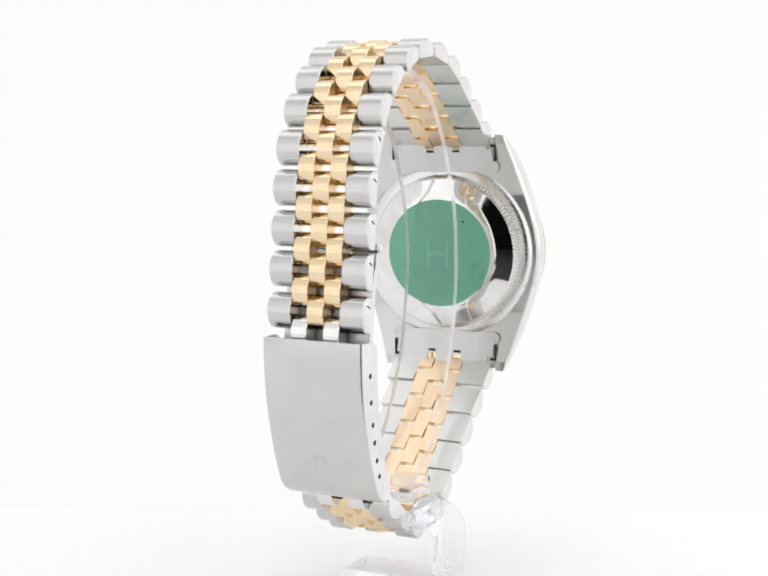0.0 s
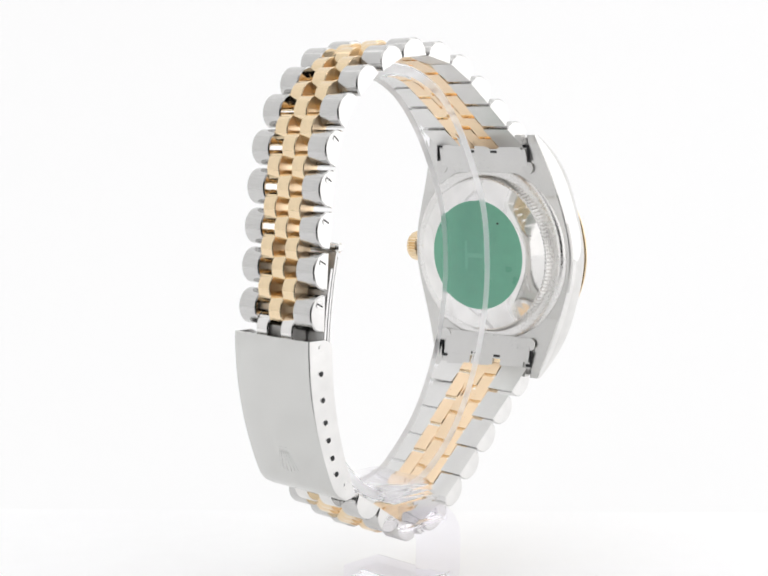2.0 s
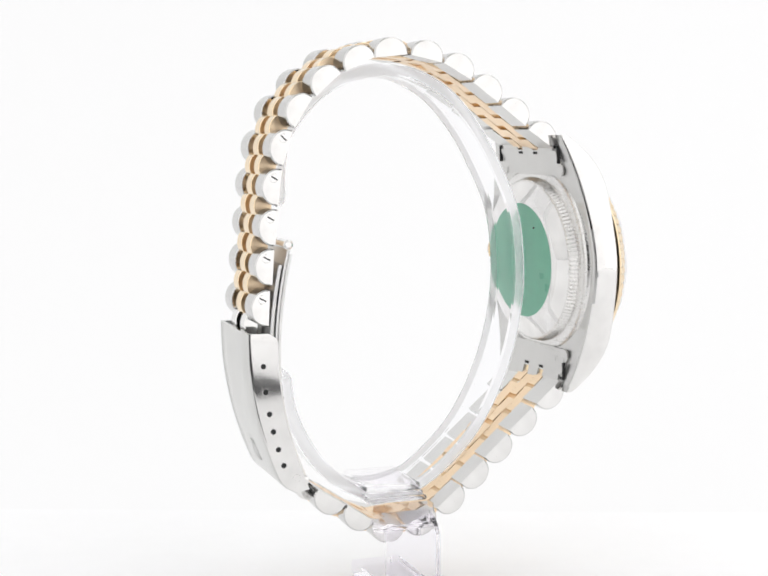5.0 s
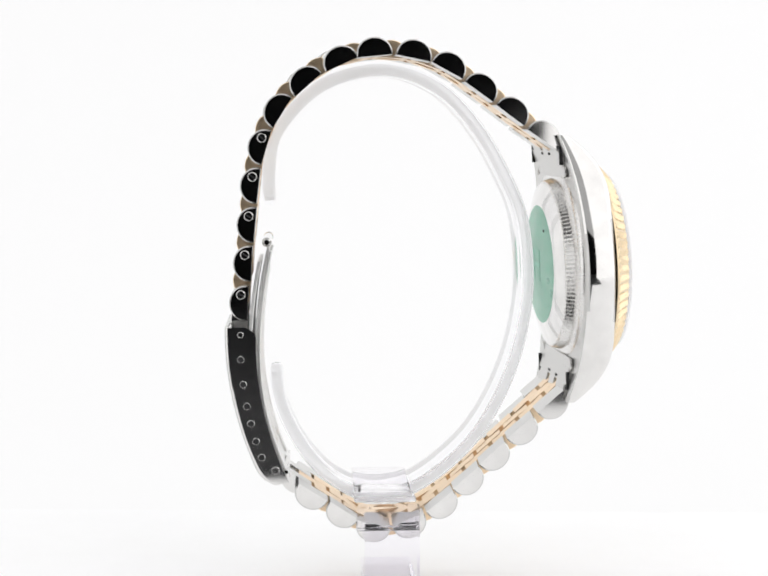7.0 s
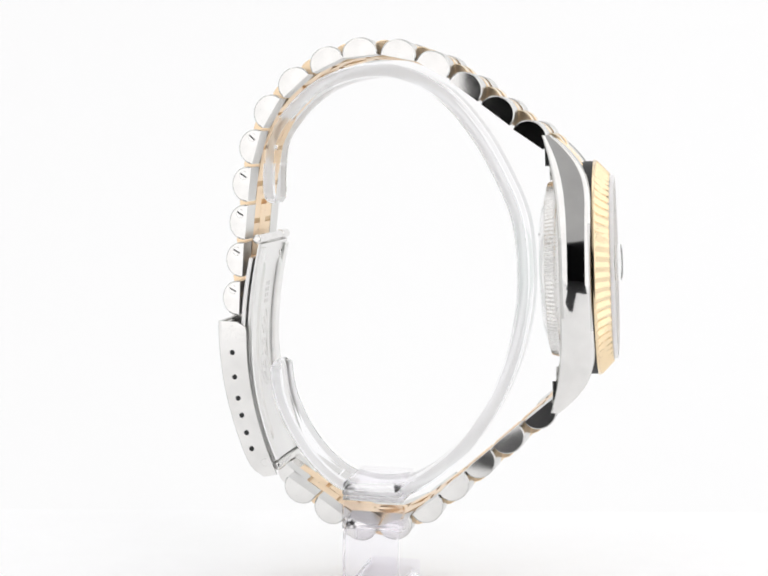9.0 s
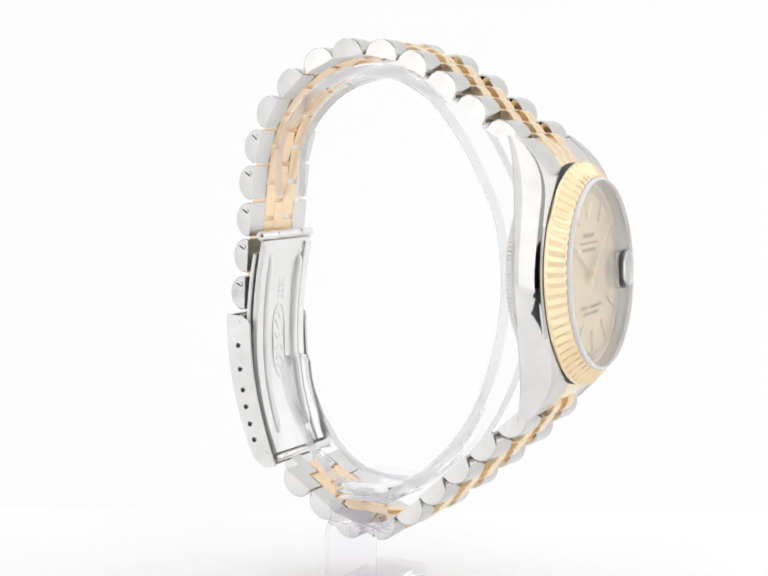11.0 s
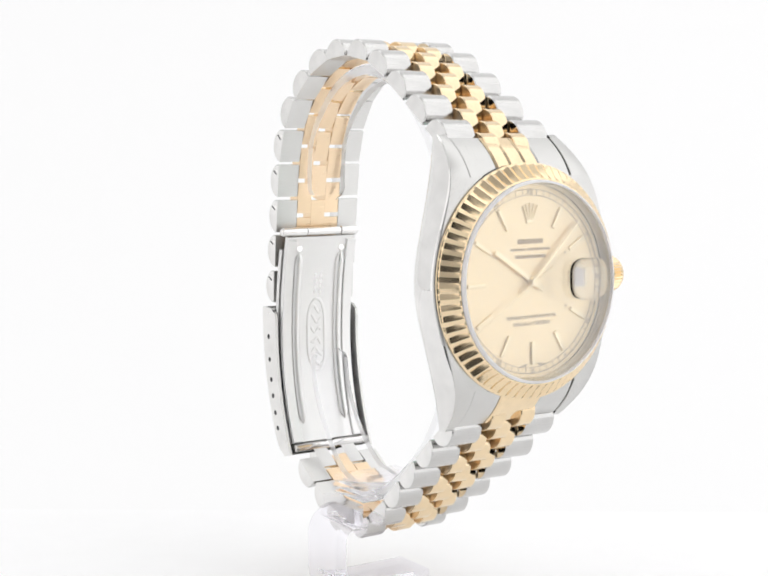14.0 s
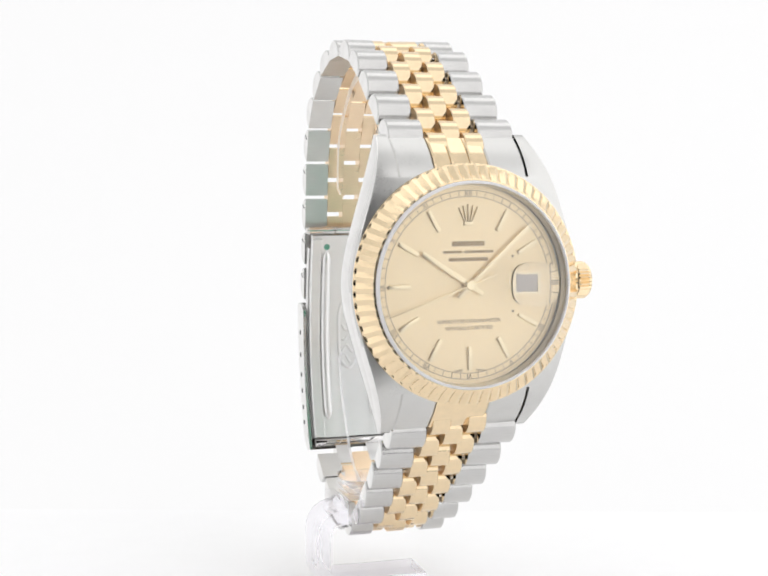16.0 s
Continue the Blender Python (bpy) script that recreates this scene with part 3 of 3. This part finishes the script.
def dial():
    bm = bmesh.new()
    lathe(bm, [(14.35, -0.4), (14.35, 0.0), (7.0, 0.0), (0.5, 0.0)], 96)
    face = part("dial", bm, DIAL, watch, "sunburst champagne dial with applied baton markers", CASE @ mmpose(-0.7, -0.25, 0))
    def words(body, size, y, z, spin=0.0, stretch=1.0):
        m = mmpose(0.03, y, z) @ TEXT @ Matrix.Rotation(radians(spin), 4, "Z") @ Matrix.Diagonal((stretch, 1, 1, 1))
        return part("lettering", text_mesh(body, size), None, face, "", m)
    # minute track
    bm = bmesh.new()
    for i in range(60):
        a = 2 * math.pi * i / 60
        d = Vector((0, math.sin(a), math.cos(a)))
        if i % 5:
            rod(bm, d * 12.75 + Vector((0.01, 0, 0)), d * 13.55 + Vector((0.01, 0, 0)), 0.045, 4)
    for r in (12.72, 13.58):
        n = 120
        rings = [[(h, q * math.sin(2 * math.pi * i / n), q * math.cos(2 * math.pi * i / n)) for i in range(n)] for q, h in ((r - 0.035, 0.0), (r - 0.035, 0.03), (r + 0.035, 0.03), (r + 0.035, 0.0))]
        loft(bm, rings, caps=False)
    part("minute_track", bm, INK, face)
    numerals = ["XII", "I", "II", "III", "IIII", "V", "VI", "VII", "VIII", "IX", "X", "XI"]
    for i, body in enumerate(numerals):
        a = 2 * math.pi * i / 12
        words(body, 1.15, 13.15 * math.sin(a), 13.15 * math.cos(a), -30 * i, 0.9)
    # maker's lines as plain bars, the rest as words
    bm = bmesh.new()
    box(bm, 0.0, 0.03, -2.5, 2.5, 5.6, 6.3)
    for k, (y0, y1) in enumerate(((-3.9, -1.0), (-0.6, 3.9))):
        box(bm, 0.0, 0.03, y0, y1, 4.6, 4.95)
    box(bm, 0.0, 0.03, -3.0, 3.0, 3.45, 3.95)
    part("printed_bars", bm, material("dial_print_pale", (0.46, 0.33, 0.18), 0.6), face)
    words("SUPERLATIVE CHRONOMETER", 0.72, 0, -5.2, 0, 1.0)
    words("OFFICIALLY CERTIFIED", 0.72, 0, -6.2, 0, 1.0)
    words("SWISS", 0.5, -1.7, -12.35, 7)
    words("MADE", 0.5, 1.7, -12.35, -7)
    # applied batons
    for i in range(12):
        if i in (0, 3):
            continue
        bm = bmesh.new()
        r0, r1 = (8.9, 12.3)
        box(bm, 0.0, 0.38, -0.31, 0.31, r0, r1, 0.1)
        part("hour_marker", bm, PALE_GOLD, face, "applied gold baton hour marker", Matrix.Rotation(radians(-30 * i), 4, "X"))
    for sgn in (-1, 1):
        bm = bmesh.new()
        rod(bm, (0.0, 6.9, 4.0 * sgn), (0.12, 6.9, 4.0 * sgn), 0.16, 8)
        part("lume_dot", bm, INK, face)
    # emblem as a plain fan
    bm = bmesh.new()
    for k in range(5):
        a = (k - 2) * 0.30
        p = Vector((0.12, math.sin(a) * 0.9, 9.0))
        q = Vector((0.12, math.sin(a) * 2.6, 11.6 - 0.22 * abs(k - 2)))
        rod(bm, p, q, 0.15, 8)
    box(bm, 0.0, 0.26, -0.75, 0.75, 8.55, 9.05, 0.1)
    part("emblem", bm, PALE_GOLD, face, "applied pale gold emblem")
    # date window
    bm = bmesh.new()
    for y0, y1, z0, z1 in ((7.6, 7.9, -1.5, 1.5), (10.8, 11.1, -1.5, 1.5), (7.9, 10.8, 1.2, 1.5), (7.9, 10.8, -1.5, -1.2)):
        box(bm, 0.0, 0.12, y0, y1, z0, z1)
    win = part("date_window", bm, PALE_GOLD, face, "framed date window")
    bm = bmesh.new()
    box(bm, 0.0, 0.03, 7.9, 10.8, -1.2, 1.2)
    part("date_disc", bm, DATE_WHITE, win)
    # hands
    def hand(name, length, tail, half, h, spin, mat, label):
        bm = bmesh.new()
        box(bm, h, h + 0.16, -half, half, -tail, length, 0.06)
        return part(name, bm, mat, face, label, Matrix.Rotation(radians(-spin), 4, "X"))
    hand("hour_hand", 8.6, 2.4, 0.36, 0.5, 303, PALE_GOLD, "gold baton hour hand")
    hand("minute_hand", 12.6, 2.6, 0.28, 0.72, 48, PALE_GOLD, "gold baton minute hand")
    sec = hand("seconds_hand", 13.2, 4.2, 0.09, 0.95, 251, PALE_GOLD, "thin gold seconds hand")
    bm = bmesh.new()
    rod(bm, (0.0, 0, 0), (1.2, 0, 0), 0.75, 20, 0.12)
    part("hand_hub", bm, PALE_GOLD, face)
    return sec


def crystal():
    bm = bmesh.new()
    lathe(bm, [(0.3, 0.99), (14.5, 0.99), (14.5, 1.62), (0.3, 1.64)], 96)
    glass = part("crystal", bm, CRYSTAL, watch, "flat sapphire crystal", CASE)
    bm = bmesh.new()
    n = 96
    rings = [[(h, r * math.sin(2 * math.pi * i / n), r * math.cos(2 * math.pi * i / n)) for i in range(n)] for r, h in ((14.51, 1.0), (14.9, 1.0), (14.88, 1.35), (14.72, 1.58), (14.51, 1.62), (14.51, 1.0))]
    loft(bm, rings, caps=False)
    bmesh.ops.remove_doubles(bm, verts=bm.verts, dist=1e-4)
    edge = part("crystal_edge", bm, CRYSTAL_EDGE, glass, "milky bevelled rim of the crystal")
    edge.visible_shadow = False
    glass.visible_shadow = False
    bm = bmesh.new()
    rings = []
    for k, (sx, h) in enumerate(((1.0, 1.645), (1.0, 2.1), (0.93, 2.3), (0.65, 2.48), (0.3, 2.56), (0.05, 2.58))):
        ring = []
        for i in range(40):
            a = 2 * math.pi * i / 40
            cy, cz = math.cos(a), math.sin(a)
            q = (abs(cy) ** 3.2 + abs(cz) ** 3.2) ** (-1 / 3.2)
            ring.append((h, 9.1 + 3.7 * sx * cy * q, 3.1 * sx * cz * q))
        rings.append(ring)
    loft(bm, rings)
    lens = part("date_lens", bm, LENS, glass, "raised magnifying lens over the date")
    lens.visible_shadow = False


bracelet()
clasp()
case()
end_link(1)
end_link(-1)
bezel()
bezel_gap_shade()
case_back_cover()
crown()
seconds_hand = dial()
crystal()

# ---------------------------------------------------------------- the clear stand
stand = tagged(new("display_stand"), "clear acrylic stand with a C-shaped ring inside the bracelet", "stand")
RING = [(-19.3, 14.9), (-19.4, 20.8), (-17.9, 27.2), (-10.7, 34.5), (-0.5, 37.1), (8.4, 34.1), (14.9, 27.6), (19.8, 19.4), (22.6, 12.4), (23.6, 3.7), (23.2, -3.4), (21.4, -11.4),
        (17.9, -19.5), (13.2, -26.1), (6.0, -31.9), (-0.6, -34.0), (-6.9, -32.4), (-11.7, -28.6), (-15.4, -23.3), (-17.8, -17.6), (-18.5, -12.0)]


def acrylic(name, bm, at=None, degrees=35):
    ob = part(name, bm, {"ring": [ACRYLIC, FROST], "bent_foot": FOOT_ACRYLIC, "clamp_step": THIN_ACRYLIC}[name], stand, "", at, degrees)
    ob.visible_shadow = False
    return ob


def clear_stand():
    # smooth curve through the ring's stations
    pts = [Vector((x, 0, z)) for x, z in RING]
    path = []
    for k in range(len(pts) - 1):
        p0, p1, p2, p3 = pts[max(k - 1, 0)], pts[k], pts[k + 1], pts[min(k + 2, len(pts) - 1)]
        for j in range(5):
            t = j / 5
            path.append(0.5 * ((2 * p1) + (p2 - p0) * t + (2 * p0 - 5 * p1 + 4 * p2 - p3) * t * t + (3 * p1 - p0 - 3 * p2 + p3) * t ** 3))
    path.append(pts[-1])
    rings = []
    n = len(path)
    for k, p in enumerate(path):
        d = (path[min(k + 1, n - 1)] - path[max(k - 1, 0)]).normalized()
        out = Vector((-d.z, 0, d.x))
        yc = (p.x + 19) / 42 * 2.3
        e = min(k, n - 1 - k)
        w = (3.4 + 1.5 * min(1.0, max(0.0, (p.x + 15) / 25))) * (0.55 if e == 0 else 0.85 if e == 1 else 1.0)
        th = 1.05 * (0.6 if e == 0 else 1.0)
        sec = [(-th, -w + 0.3), (-th + 0.3, -w), (th - 0.3, -w), (th, -w + 0.3), (th, w - 0.3), (th - 0.3, w), (-th + 0.3, w), (-th, w - 0.3)]
        rings.append([p + out * o + Vector((0, yc + y, 0)) for o, y in sec])
    bm = bmesh.new()
    for f in loft(bm, rings):
        f.normal_update()
        if abs(f.normal.y) > 0.9:
            f.material_index = 1
    acrylic("ring", bm)
    # clamp of stacked steps
    steps = [(-5.5, 3.8, -7.0, 6.0, -32.4, -31.2), (-5.6, 4.2, -7.2, 6.2, -33.3, -32.45), (-5.5, 4.8, -7.4, 6.4, -34.1, -33.35), (-5.0, 5.3, -9.4, -7.6, -38.4, -34.15)]
    for x0, x1, y0, y1, z0, z1 in steps:
        bm = bmesh.new()
        box(bm, x0, x1, y0, y1, z0, z1, 0.3)
        acrylic("clamp_step", bm)
    # bent arm from the clamp down to the foot
    mid = [(-7.7, -36.8), (-8.6, -36.8)] + [(-8.6 - 3.2 * math.sin(a), -40.0 + 3.2 * math.cos(a)) for a in (0.4, 0.8, 1.2)] + [(-11.8, -40.0), (-11.8, -45.6)]
    mid += [(-8.9 - 2.9 * math.cos(a), -45.8 - 2.9 * math.sin(a)) for a in (0.4, 0.8, 1.2)] + [(-8.9, -48.7), (6.0, -48.7)]
    rings = []
    for k, (y, z) in enumerate(mid):
        a, b = Vector(mid[max(k - 1, 0)]), Vector(mid[min(k + 1, len(mid) - 1)])
        d = (b - a).normalized()
        nx = Vector((-d.y, d.x))
        h = 1.25
        sec = [(-3.6, -h), (4.7, -h), (5.0, 0.3 - h), (5.0, h - 0.3), (4.7, h), (-3.6, h), (-3.9, h - 0.3), (-3.9, 0.3 - h)]
        rings.append([(x, y + nx.x * o, z + nx.y * o) for x, o in sec])
    bm = bmesh.new()
    loft(bm, rings)
    acrylic("bent_foot", bm)


clear_stand()


def motions():
    rows = [(float(t), pose(0, 0, 0, 0, 0, turn_at(t))) for t in range(17)]
    walk(watch, rows)
    walk(stand, rows)
    walk(seconds_hand, [(t, Matrix.Rotation(radians(-(251 - 6.0 * (16 - t))), 4, "X")) for t in (0.0, 2.0, 4.0, 6.0, 8.0, 10.0, 12.0, 14.0, 16.0)])


motions()
